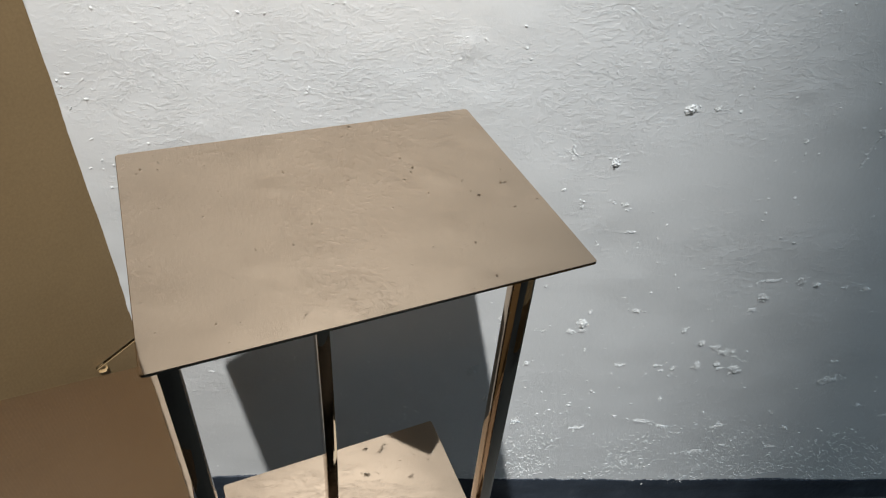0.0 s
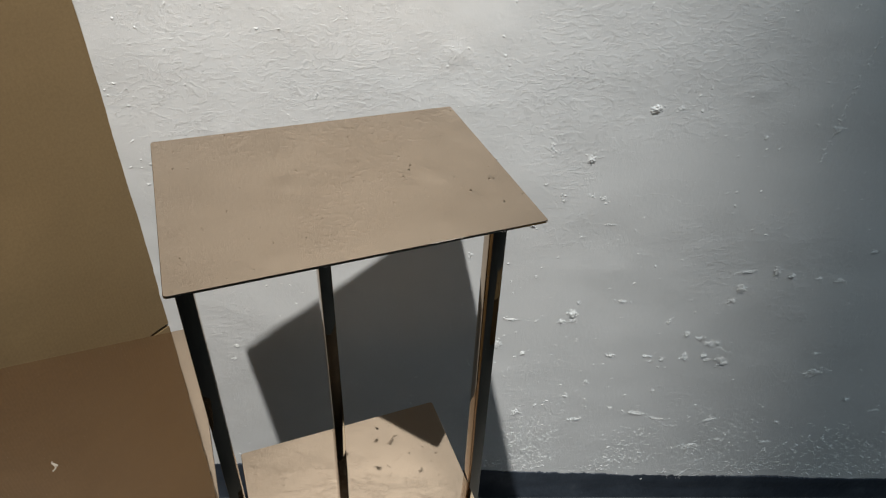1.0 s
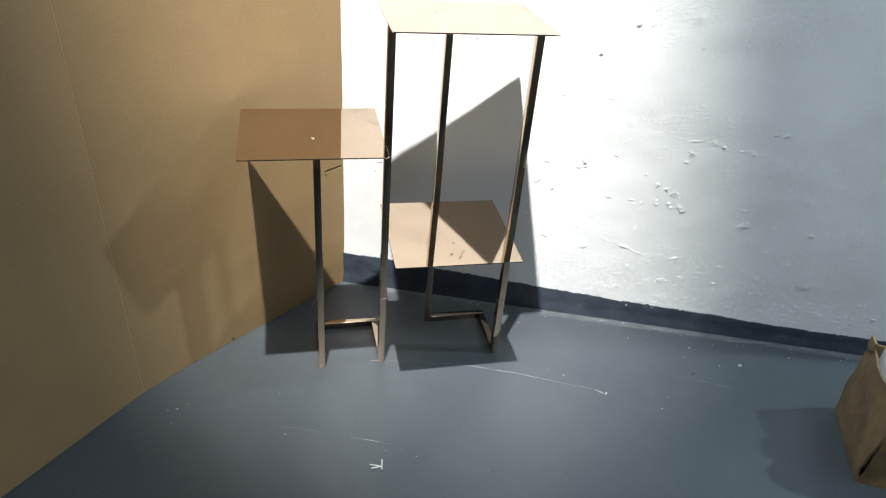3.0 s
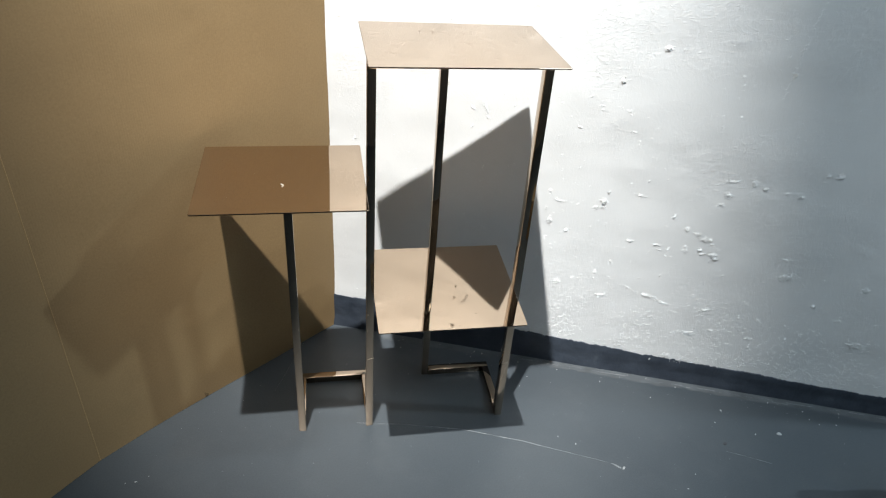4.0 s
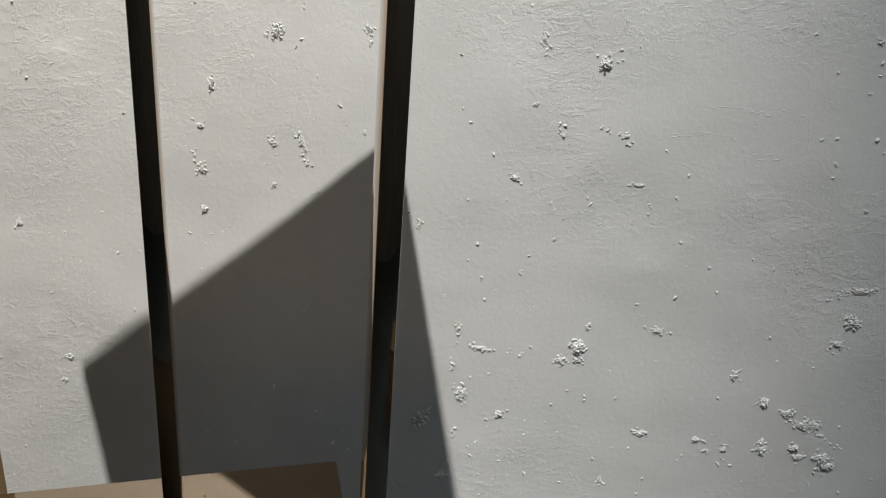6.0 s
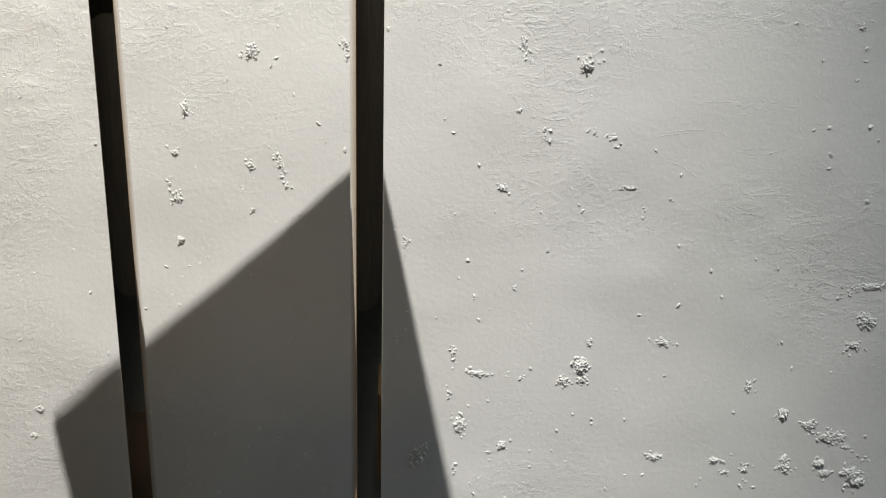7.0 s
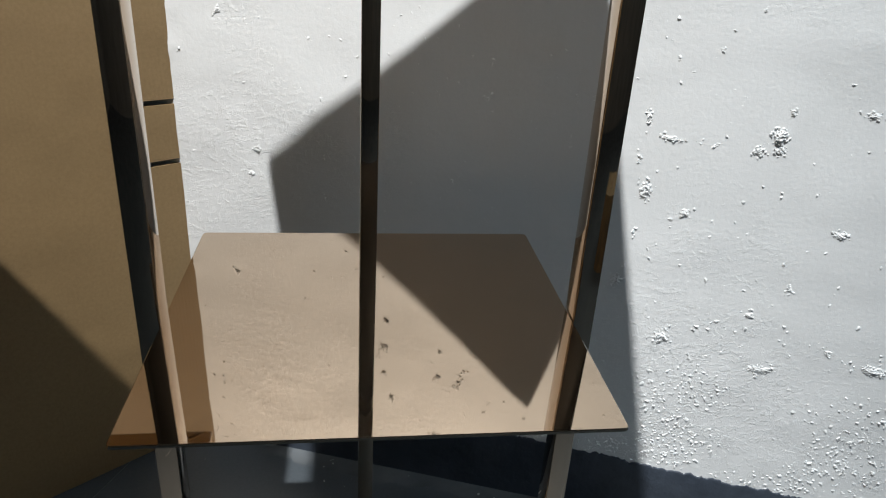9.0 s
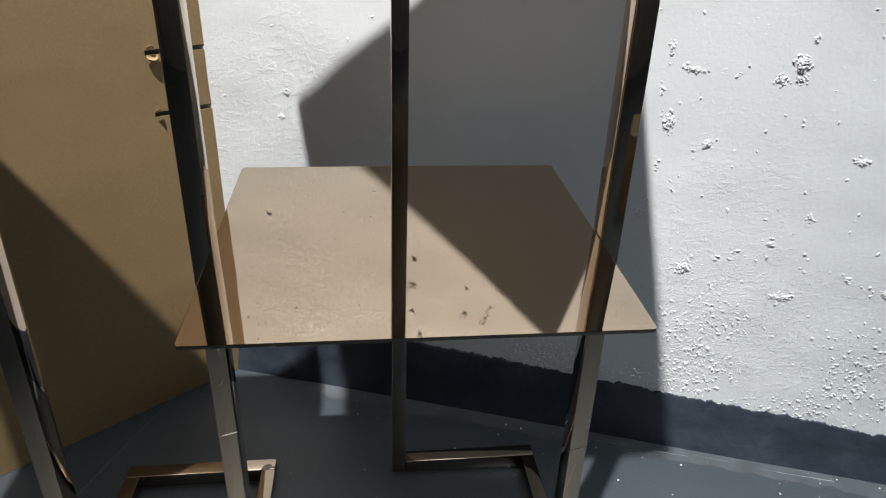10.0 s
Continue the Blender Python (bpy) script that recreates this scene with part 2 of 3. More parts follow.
def slab_into(bm, s, z, a, b, tilt, thick, rnd):
    """A thin scab of plaster with a ragged outline and a pitted top."""
    points, faces = BALLS[4]
    first_index = len(bm[0])
    bm[1].extend([first_index + i for i in f] for f in faces)
    seed, ct, st = rnd.uniform(0, 50), math.cos(tilt), math.sin(tilt)
    for p in points:
        edge = 0.85 + 0.55 * noise.noise((p.x * 1.6, p.z * 1.6, seed)) + 0.4 * noise.noise((p.x * 4.5, p.z * 4.5, seed + 9))
        x, w = p.x * a * edge, p.z * b * edge
        high = thick * p.y * (0.75 + 0.7 * noise.noise((p.x * 2.5, p.z * 2.5, seed + 20)) + 0.6 * noise.noise((p.x * 7, p.z * 7, seed + 30)))
        bm[0].append((s + x * ct - w * st, -0.0018 - max(-0.0015, relief(s, z)) + high, z + x * st + w * ct))


# hard nubs of plaster: along the wall, height, half width and half height in mm, tilt in degrees
NUBS = [
    (0.859, 0.875, 6.9, 6.3, 0), (0.44, 0.82, 4.9, 8.5, 0), (0.426, 0.774, 4.9, 3.7, 0), (0.428, 0.678, 4.5, 5.1, 0), (0.875, 0.553, 8.4, 9.6, 0),
    (0.779, 0.748, 6.7, 3.6, -25), (0.51, 0.715, 3.1, 3.1, 0), (1.1, 0.509, 5.8, 7.7, 0), (1.031, 0.449, 5.6, 3.8, 0), (1.255, 0.649, 6.8, 5.8, -30),
    (1.146, 0.452, 6.5, 5.9, 0), (1.107, 0.454, 3.9, 5.9, 0), (0.944, 0.962, 8.0, 7.0, 10),
]
# flat flakes of crumbled paint, in the same terms
FLAKES_A = [
    (0.426, 0.724, 5.6, 6.3, 0), (0.542, 0.767, 3.7, 14.7, 20), (0.509, 0.762, 4.3, 6.2, 0), (0.513, 0.881, 8.9, 7.1, 0), (0.611, 0.891, 2.9, 8.8, 30),
    (0.678, 0.685, 3.1, 8.1, 0), (0.877, 0.537, 7.1, 5.2, 0), (0.857, 0.534, 6.5, 5.8, 0), (0.761, 0.538, 14.3, 3.9, -5), (0.732, 0.56, 3.2, 8.4, 0),
    (0.962, 0.585, 10.8, 4.4, -8), (1.059, 0.538, 5.7, 5.1, 0), (0.743, 0.476, 7.3, 12.6, 0), (0.695, 0.434, 9.5, 14.2, 0), (0.792, 0.452, 6.0, 6.0, 35),
    (0.882, 0.581, 4.5, 3.8, 0), (0.965, 0.448, 7.9, 5.3, 0), (1.129, 0.497, 8.4, 5.8, -20), (1.149, 0.484, 12.9, 6.5, -15),
]
FLAKES_B = [
    (1.041, 0.448, 3.9, 2.6, 0), (1.045, 0.435, 5.9, 3.3, 0), (1.066, 0.439, 4.6, 5.3, 0), (1.182, 0.443, 9.1, 6.5, 0), (0.249, 0.468, 5.5, 4.1, 0),
    (0.239, 0.435, 5.6, 3.5, 0), (0.913, 0.753, 7.2, 3.0, 0), (0.891, 0.804, 5.3, 2.4, -20), (0.793, 0.829, 4.1, 2.4, 0), (0.794, 0.896, 3.5, 5.2, 0),
    (0.794, 0.287, 8.4, 7.7, 0), (0.89, 0.333, 6.1, 4.1, 0), (0.987, 0.298, 2.7, 10.1, 35), (0.727, 0.355, 8.3, 6.9, 0), (0.927, 0.374, 4.0, 4.6, 0),
    (1.065, 0.352, 3.9, 5.2, 0), (0.2, 0.639, 4.7, 6.1, 0), (1.164, 0.486, 6.4, 5.8, 0),
]
FLAKES_C = [
    (1.174, 0.657, 17.3, 4.8, 8), (1.225, 0.658, 7.7, 10.6, 20), (1.379, 0.406, 21.1, 10.0, 15), (1.109, 0.446, 7.4, 6.4, 0), (1.154, 0.44, 6.4, 5.3, 0),
    (1.19, 0.432, 10.8, 8.6, 0), (1.209, 0.265, 15.1, 7.0, 12), (1.186, 0.178, 21.7, 8.4, 5), (1.241, 0.2, 12.0, 4.8, 0), (1.347, 0.192, 13.4, 6.1, 0),
    (0.981, 0.963, 5.5, 3.9, 20), (1.125, 0.919, 3.3, 4.1, 0), (1.234, 0.934, 5.0, 6.6, 0), (1.476, 0.33, 7.0, 7.0, 0), (1.55, 0.295, 9.5, 4.8, 15),
    (1.585, 0.402, 9.1, 9.1, 0), (1.366, 0.46, 6.5, 5.4, 0), (1.353, 0.258, 7.1, 4.7, 0), (1.308, 0.644, 5.9, 4.9, 0),
]
FLAKES_D = [
    (1.62, 0.225, 17.2, 10.8, 0), (1.387, 0.704, 9.6, 4.8, 0), (1.415, 0.705, 9.6, 7.7, 0), (1.347, 0.64, 7.9, 4.9, 0), (1.172, 0.62, 8.8, 8.8, 0),
    (1.162, 0.592, 8.0, 6.0, 0), (0.918, 0.262, 16.0, 6.0, 8), (1.045, 0.283, 22.0, 6.0, -12), (1.09, 0.268, 18.0, 5.0, -15),
]
# thin raised cracks and runs of paint, and chains of crumbs: places along the wall and heights
RIDGES_A = [
    [(0.941, 0.811), (0.974, 0.815), (1.001, 0.812), (1.025, 0.796), (1.047, 0.799)],
    [(0.976, 0.815), (0.981, 0.791)],
    [(0.971, 0.841), (1.001, 0.844), (1.02, 0.839), (1.034, 0.846), (1.071, 0.84)],
    [(1.071, 0.856), (1.079, 0.805), (1.078, 0.779)],
    [(1.077, 0.826), (1.1, 0.823), (1.115, 0.818)],
    [(1.054, 0.808), (1.075, 0.816)],
    [(0.948, 0.782), (0.963, 0.777), (0.98, 0.766)],
    [(0.806, 0.823), (0.83, 0.82), (0.856, 0.825)],
    [(0.818, 0.875), (0.812, 0.861), (0.785, 0.867)],
    [(0.825, 0.883), (0.848, 0.88), (0.863, 0.885)],
    [(0.81, 0.851), (0.808, 0.837), (0.8, 0.829)],
]
RIDGES_B = [
    [(0.889, 1.117), (0.893, 1.097)],
    [(0.901, 1.107), (0.941, 1.107), (0.982, 1.114)],
    [(0.909, 1.107), (0.913, 1.084)],
    [(0.924, 1.108), (0.929, 1.084)],
    [(0.944, 1.108), (0.944, 1.074)],
    [(0.981, 1.115), (0.985, 1.096)],
    [(1.214, 0.811), (1.208, 0.762)],
    [(0.938, 0.808), (0.972, 0.812)],
    [(1.004, 0.795), (1.037, 0.792), (1.062, 0.795)],
    [(1.019, 0.839), (1.052, 0.834)],
    [(1.231, 0.935), (1.28, 0.92)],
]
BEADS = [
    [(0.822, 0.813), (0.821, 0.788)],
    [(0.868, 0.814), (0.884, 0.805), (0.897, 0.794)],
    [(0.793, 0.893), (0.805, 0.875)],
    [(0.79, 0.538), (0.809, 0.537), (0.817, 0.536)],
    [(0.727, 0.525), (0.729, 0.502)],
    [(0.737, 0.415), (0.74, 0.428)],
    [(1.142, 0.645), (1.161, 0.654), (1.188, 0.661)],
    [(1.164, 0.477), (1.203, 0.458)],
    [(0.853, 0.527), (0.867, 0.532)],
    [(0.607, 0.889), (0.621, 0.872)],
    [(0.535, 0.771), (0.541, 0.759), (0.547, 0.741)],
    [(0.42, 0.749), (0.423, 0.717)],
    [(1.244, 1.083), (1.236, 1.027), (1.229, 0.963), (1.231, 0.935)],
    [(1.231, 0.935), (1.223, 0.875)],
]


def lumps():
    rnd = random.Random(5)
    bm = ([], [])
    for k, (s, z, a, b, tilt) in enumerate(NUBS + FLAKES_A + FLAKES_B + FLAKES_C + FLAKES_D):
        a, b, tilt, nub = a * 0.001, b * 0.001, radians(tilt), k < len(NUBS)
        if nub:
            slab_into(bm, s, z, a, b, tilt, 0.5 * min(a, b), rnd)
        else:
            slab_into(bm, s, z, a * 0.85, b * 0.8, tilt, min(0.0022, 0.32 * min(a, b)), rnd)
        for _ in range(int((6 if nub else 10) + a * b * 4.5e5)):
            q, w = rnd.gauss(0, 0.62) * a, rnd.gauss(0, 0.62) * b
            lump_into(bm, s + q * math.cos(tilt) - w * math.sin(tilt), z + q * math.sin(tilt) + w * math.cos(tilt), rnd.uniform(0.0005, 0.0011 + 0.1 * min(a, b)), 0.6, rnd, 0.14 * min(a, b) * math.exp(-(q / a) ** 2 - (w / b) ** 2))
    for line in BEADS:
        for (s0, z0), (s1, z1) in zip(line, line[1:]):
            n = int(math.hypot(s1 - s0, z1 - z0) / 0.0022)
            for k in range(n):
                f = k / n
                lump_into(bm, s0 + (s1 - s0) * f + rnd.gauss(0, 0.0022), z0 + (z1 - z0) * f + rnd.gauss(0, 0.0018), rnd.uniform(0.0006, 0.002), 0.55, rnd)
    # small clumps all over the wall
    for _ in range(650):
        s, z = rnd.uniform(0.14, 1.75), rnd.uniform(0.13, 1.35)
        lean, q = rnd.gauss(1.6, 0.5), rnd.uniform(0.001, 0.005)
        for _ in range(rnd.choice((1, 1, 1, 2, 3, 5))):
            d = rnd.gauss(0, q)
            lump_into(bm, s + d * math.cos(lean) + rnd.gauss(0, 0.001), z + d * math.sin(lean) + rnd.gauss(0, 0.001), 0.0005 + 0.0016 * rnd.random() ** 3, 0.55, rnd)
    # scattered grains, denser in loose patches and towards the foot of the wall
    n = 0
    while n < 3600:
        s, z = rnd.uniform(0.12, 2.23), rnd.uniform(0.12, 2.1)
        if noise.noise((s * 3.1, 8, z * 3.1)) + rnd.uniform(-0.5, 0.35) > 0:
            lump_into(bm, s, z, 0.0005 + 0.0018 * rnd.random() ** 4, 0.5, rnd)
            n += 1
    n = 0
    while n < 9500:
        s, z = 0.5 + 1.73 * rnd.random() ** 1.3, 0.065 + abs(rnd.gauss(0, 0.1))
        if noise.noise((s * 9, 3, z * 14)) + 0.5 * noise.noise((s * 30, 5, z * 40)) + rnd.uniform(-0.45, 0.3) > 0:
            lump_into(bm, s, z, 0.0005 + 0.0019 * rnd.random() ** 3, 0.62, rnd)
            n += 1
    me = bpy.data.meshes.new("plaster_lumps")
    me.from_pydata(bm[0], [], bm[1])
    me.materials.append(PLASTER)
    ob = new("plaster_lumps", me)
    ob.parent = wall
    return ob


tagged(shaded_smooth(lumps(), 45), kind="stuff")


def ridges():
    """Thin raised lines in the plaster."""
    bm = bmesh.new()
    for c, line in enumerate(RIDGES_A + RIDGES_B):
        last = None
        for (s0, z0), (s1, z1) in zip(line, line[1:]):
            n = max(3, int(math.hypot(s1 - s0, z1 - z0) / 0.002))
            d = Vector((s1 - s0, z1 - z0)).normalized()
            for k in range(n + 1):
                f = k / n
                s = s0 + (s1 - s0) * f + 0.0016 * noise.noise((s0 * 80 + k * 0.3, c, 0))
                z = z0 + (z1 - z0) * f + 0.0016 * noise.noise((s0 * 80 + k * 0.3, c, 7))
                w = 0.0011 * max(0.25, 0.8 + 1.1 * noise.noise((k * 0.4, c, 3)))
                y = -0.0018 - max(-0.0015, relief(s, z))
                row = [bm.verts.new((s - d.y * o * w, y - h * w, z + d.x * o * w)) for o, h in ((-1.1, -0.4), (-0.3, 0.28), (0.3, 0.28), (1.1, -0.4))]
                if last:
                    for q in range(3):
                        bm.faces.new((last[q], last[q + 1], row[q + 1], row[q]))
                last = row
    bmesh.ops.recalc_face_normals(bm, faces=bm.faces[:])
    return bm


tagged(shaded_smooth(part("plaster_ridges", ridges(), PLASTER, wall), 60), kind="stuff")


def skirting():
    """A painted band with a ragged upper edge, a little proud of the plaster."""
    bm = bmesh.new()
    n, s0, step = 859, 0.1, 0.0025
    loops = []
    for i in range(n):
        s = s0 + i * step
        top = 0.119 - 0.034 * min(1, (s - 0.1) / 0.8) - 0.02 * min(1, max(0, s - 0.9) / 0.7) + 0.006 * noise.noise((s * 9, 1, 0)) + 0.003 * noise.noise((s * 45, 2, 0)) + 0.0035 * noise.noise((s * 110, 3, 0)) + 0.0032 * noise.noise((s * 260, 8, 0))
        out = 0.005 + 0.0012 * noise.noise((s * 5, 5, 0))
        loops.append([bm.verts.new((s, y, z)) for y, z in ((0.003, 0), (-out - 0.004, 0.0), (-out - 0.002, 0.02), (-out, 0.03), (-out, 0.045), (-0.0062, max(0.05, top - 0.004)), (-0.0052, max(0.053, top)), (0.003, max(0.053, top)))])
    for a, b in zip(loops, loops[1:]):
        for k in range(len(a) - 1):
            bm.faces.new((a[k], b[k], b[k + 1], a[k + 1]))
    return bm


band = tagged(shaded_smooth(part("baseboard", skirting(), SKIRT), 50), "dark blue-grey painted band along the foot of the wall", "baseboard", kind="structure")
band.matrix_world = WALL


# ---- the cardboard sheet that stands against the left side ----
def sheet(length, height, notches=(), thick=0.006, ragged=0.004, seed=1, bow=0.0, bite=0.0):
    """Upright sheet along local +x from its wall edge; notches: heights of cuts in that edge."""
    bm = bmesh.new()
    nz = int(height / 0.02)
    zs = sorted({round(j * height / nz, 4) for j in range(nz + 1)} | {z + d for z in notches for d in (-0.0034, 0.0034)})
    xs = [0, 0.03, 0.0601, 0.0865] + [0.0865 + (length - 0.0865) * k / 24 for k in range(1, 25)]
    grid = {}
    for i, x in enumerate(xs):
        for j, z in enumerate(zs):
            wob = ragged * (noise.noise((seed, 0, z * 14)) + 0.5 * noise.noise((seed, 3, z * 60))) if i == 0 else 0
            wob += bite * max(0, 1 - abs(z - 0.95) / 0.3) if i == 0 else 0
            warp = -bow * 4 * x * (length - x) / length ** 2 + 0.006 * noise.noise((x * 2.2, seed, z * 1.8)) * min(1, x / 0.2, (length - x) / 0.15)
            grid[i, j] = bm.verts.new((x + wob, warp, z))
    for i in range(len(xs) - 1):
        for j in range(len(zs) - 1):
            mid = (zs[j] + zs[j + 1]) / 2
            if i < 3 and any(abs(mid - z) < 0.003 for z in notches):
                continue
            bm.faces.new((grid[i, j], grid[i + 1, j], grid[i + 1, j + 1], grid[i, j + 1]))
    bmesh.ops.recalc_face_normals(bm, faces=bm.faces[:])
    bmesh.ops.solidify(bm, geom=bm.faces[:], thickness=thick)
    return bm


board = hub("cardboard_sheet", pose(0.138, 1.098, 0.001, 0, 0, 180 + 38.9) @ pose(0, 0, 0, 1.6, 0, 0), label="large brown corrugated cardboard sheet, creased and standing upright", category="cardboard")
shaded_smooth(part("panel", sheet(0.77, 2.1, (0.518, 0.438), bow=0.007), BOARD, board), 30)
wing = shaded_smooth(part("panel", sheet(1.3, 2.1, seed=4, ragged=0.001), BOARD, board), 30)
wing.matrix_local = pose(0.769, 0.006, 0, 0, 0, 10.6)
crease = bmesh.new()
bmesh.ops.create_cone(crease, cap_ends=True, segments=12, radius1=0.0011, radius2=0.0011, depth=2.098)
bmesh.ops.translate(crease, verts=crease.verts[:], vec=(0.769, 0.0058, 1.05))
shaded_smooth(part("crease", crease, BOARD_FOLD, board, "raised fold line"))



def torn_flap(x, z, wide, high, droop):
    """A curl of torn liner paper at the end of a slit."""
    bm = bmesh.new()
    rows = []
    for j in range(5):
        f = j / 4
        half = wide * 0.5 * math.sqrt(max(0.02, 1 - f * f))
        rows.append([bm.verts.new((x + u * half + 0.0015 * noise.noise((u * 2, f * 3, z * 40)), 0.0066 + 0.005 * f * f, z + droop * high * f)) for u in (-1, -0.5, 0, 0.5, 1)])
    for p, q in zip(rows, rows[1:]):
        for k in range(4):
            bm.faces.new((p[k], p[k + 1], q[k + 1], q[k]))
    bmesh.ops.recalc_face_normals(bm, faces=bm.faces[:])
    bmesh.ops.solidify(bm, geom=bm.faces[:], thickness=0.0006)
    return bm


for x, z, wide, high, droop in ((0.079, 0.515, 0.017, 0.006, -1), (0.081, 0.5215, 0.011, 0.007, 1), (0.083, 0.4415, 0.008, 0.006, 1)):
    shaded_smooth(part("torn_flap", torn_flap(x, z, wide, high, droop), BOARD_FOLD, board, "pale torn paper at a slit"), 60)

tab = block(-0.012, 0.012, -0.002, 0.012, 0.004, 0.02, 0.001)
for v in tab.verts:
    v.co += Vector((0.006 * noise.noise(v.co * 90), 0.006 * noise.noise(v.co * 70 + Vector((5, 0, 0))), 0))
torn = part("torn_tab", tab, BOARD_EDGE, board, "small torn tab at the lower edge")
torn.matrix_local = pose(0.465, -0.012, 0, 12, 0, 10)

# ---- the display stand ----
stand = hub("display_stand", label="rose-gold mirror steel display stand with three square shelves", category="display stand")


def tube(name, x0, x1, y0, y1, z0, z1):
    return shaded_smooth(part(name, block(x0, x1, y0, y1, z0, z1, 0.0012), TUBE, stand))


def plate(x0, x1, y0, y1, front, back, skew=0.0):
    """Thin mirror plate with rounded corners; front and back: heights of its upper face; skew: how much less deep it is at its far end."""
    bm = block(x0, x1, y0, y1, -0.003, 0)
    up = [e for e in bm.edges if abs(e.verts[0].co.z - e.verts[1].co.z) > 0.001]
    bmesh.ops.bevel(bm, geom=up, offset=0.004, segments=3, profile=0.5, affect="EDGES")
    rim = [e for e in bm.edges if abs(e.verts[0].co.z - e.verts[1].co.z) < 0.0005]
    bmesh.ops.bevel(bm, geom=rim, offset=0.0006, segments=1, profile=0.5, affect="EDGES")
    for v in bm.verts:
        deep = (v.co.y - y0) / (y1 - y0)
        v.co.z += front + (back - front) * deep
        v.co.y -= skew * (v.co.x - x0) / (x1 - x0) * deep
    return part("shelf_plate", bm, MIRROR, stand)


W, D = 0.018, 0.025
LEG_Y = 0.652
for x, y, top in ((0.020, LEG_Y, 0.7175), (0.1935, LEG_Y, 0.997), (0.546, LEG_Y, 0.997), (0.368, 0.829, 0.997)):
    tube("leg", x, x + W, y, y + D, 0, top)
BACK, H = 0.827, 0.02
for x in (0.020, 0.1935, 0.546):
    tube("base_bar", x, x + W, LEG_Y + D, BACK, 0, H)
tube("base_bar", 0.020, 0.2115, BACK, BACK + 0.02, 0, H)
tube("base_bar", 0.386, 0.564, BACK, BACK + 0.02, 0, H)
plate(0.191, 0.572, 0.579, 0.876, 1.0, 1.0, 0.012)
plate(0.2105, 0.5455, 0.518, 0.8295, 0.433, 0.445)
plate(-0.151, 0.192, 0.559, 0.843, 0.718, 0.727)

# where the short leg is welded on, a bright squiggle shows through the low shelf
weld = bmesh.new()
for k in range(9):
    a = k / 8
    for dx, dy in ((0.0022 * math.sin(a * 5), 0.013 * (a - 0.5)), (0.004 * a, 0.0035 - 0.004 * a)):
        got = bmesh.ops.create_icosphere(weld, subdivisions=1, radius=0.0011)
        bmesh.ops.translate(weld, verts=got["verts"], vec=(0.021 + dx, 0.665 + dy, 0.7214))
part("weld_mark", weld, WELD, stand, "bright weld mark on the low shelf")


def seam(x, y, z, wide, high, seed):
    """A short smear of ground-down weld."""
    bm = bmesh.new()
    bmesh.ops.create_icosphere(bm, subdivisions=3, radius=1)
    for v in bm.verts:
        c = v.co * (1 + 0.5 * noise.noise(v.co * 2.2 + Vector((seed, 0, 0))))
        v.co = (x + c.x * wide, y + c.y * 0.0006, z + c.z * high + c.x * wide * 0.3)
    return bm


for x, z in ((0.2025, 0.238), (0.555, 0.195)):
    part("weld_mark", seam(x, LEG_Y, z, 0.0085, 0.0006, z * 9 + x * 7), WELD, stand, "thin pale weld line across the leg")
corner_weld = seam(0.2, 0.0, 0.0, 0.006, 0.005, 3.0)
for v in corner_weld.verts:
    v.co = (v.co.x, BACK + 0.004 + v.co.z, H + v.co.y)
part("weld_mark", corner_weld, WELD, stand, "rough pale weld on the corner of the base")

# ---- the open carton ----
BOX = pose(1.376, 0.045, 0.001, 0, 0, -28)
carton = hub("cardboard_box", BOX, label="scuffed brown cardboard box, open, filled with white foam rolls", category="box")


def panel(name, x0, x1, y0, y1, z0, z1, crumple, seed, parent, label=""):
    """A board with a dented, uneven face."""
    bm = block(x0, x1, y0, y1, z0, z1)
    bmesh.ops.subdivide_edges(bm, edges=bm.edges[:], cuts=15, use_grid_fill=True)
    for v in bm.verts:
        d = Vector((noise.noise((seed, v.co.y * 9, v.co.z * 9)), noise.noise((v.co.x * 9, seed, v.co.z * 9)), noise.noise((v.co.x * 9, v.co.y * 9, seed))))
        d += 0.4 * Vector((noise.noise((seed, v.co.y * 26, v.co.z * 22 + v.co.y * 12)), noise.noise((v.co.x * 26, seed, v.co.z * 22)), 0))
        v.co += d * crumple * min(1, v.co.z / 0.05 + 0.1)
    return shaded_smooth(part(name, bm, BOX_BOARD, parent, label), 22)


BW, BD, BH, BT = 0.36, 0.277, 0.255, 0.006
panel("side_panel", 0, BT, 0, BD, 0, BH, 0.010, 1.3, carton)
panel("side_panel", BW - BT, BW, 0, BD, 0, BH, 0.012, 2.3, carton)
panel("side_panel", BT, BW - BT, 0, BT, 0, BH, 0.010, 3.3, carton)
panel("side_panel", BT, BW - BT, BD - BT, BD, 0, BH, 0.010, 4.3, carton)
panel("bottom", BT, BW - BT, BT, BD - BT, 0, BT, 0.0, 5.3, carton)
flap = panel("flap", 0, BT, BD * 0.86, BD, 0, 0.03, 0.003, 6.3, carton, "upright torn flap")
flap.location = (-0.004, 0, BH - 0.005)


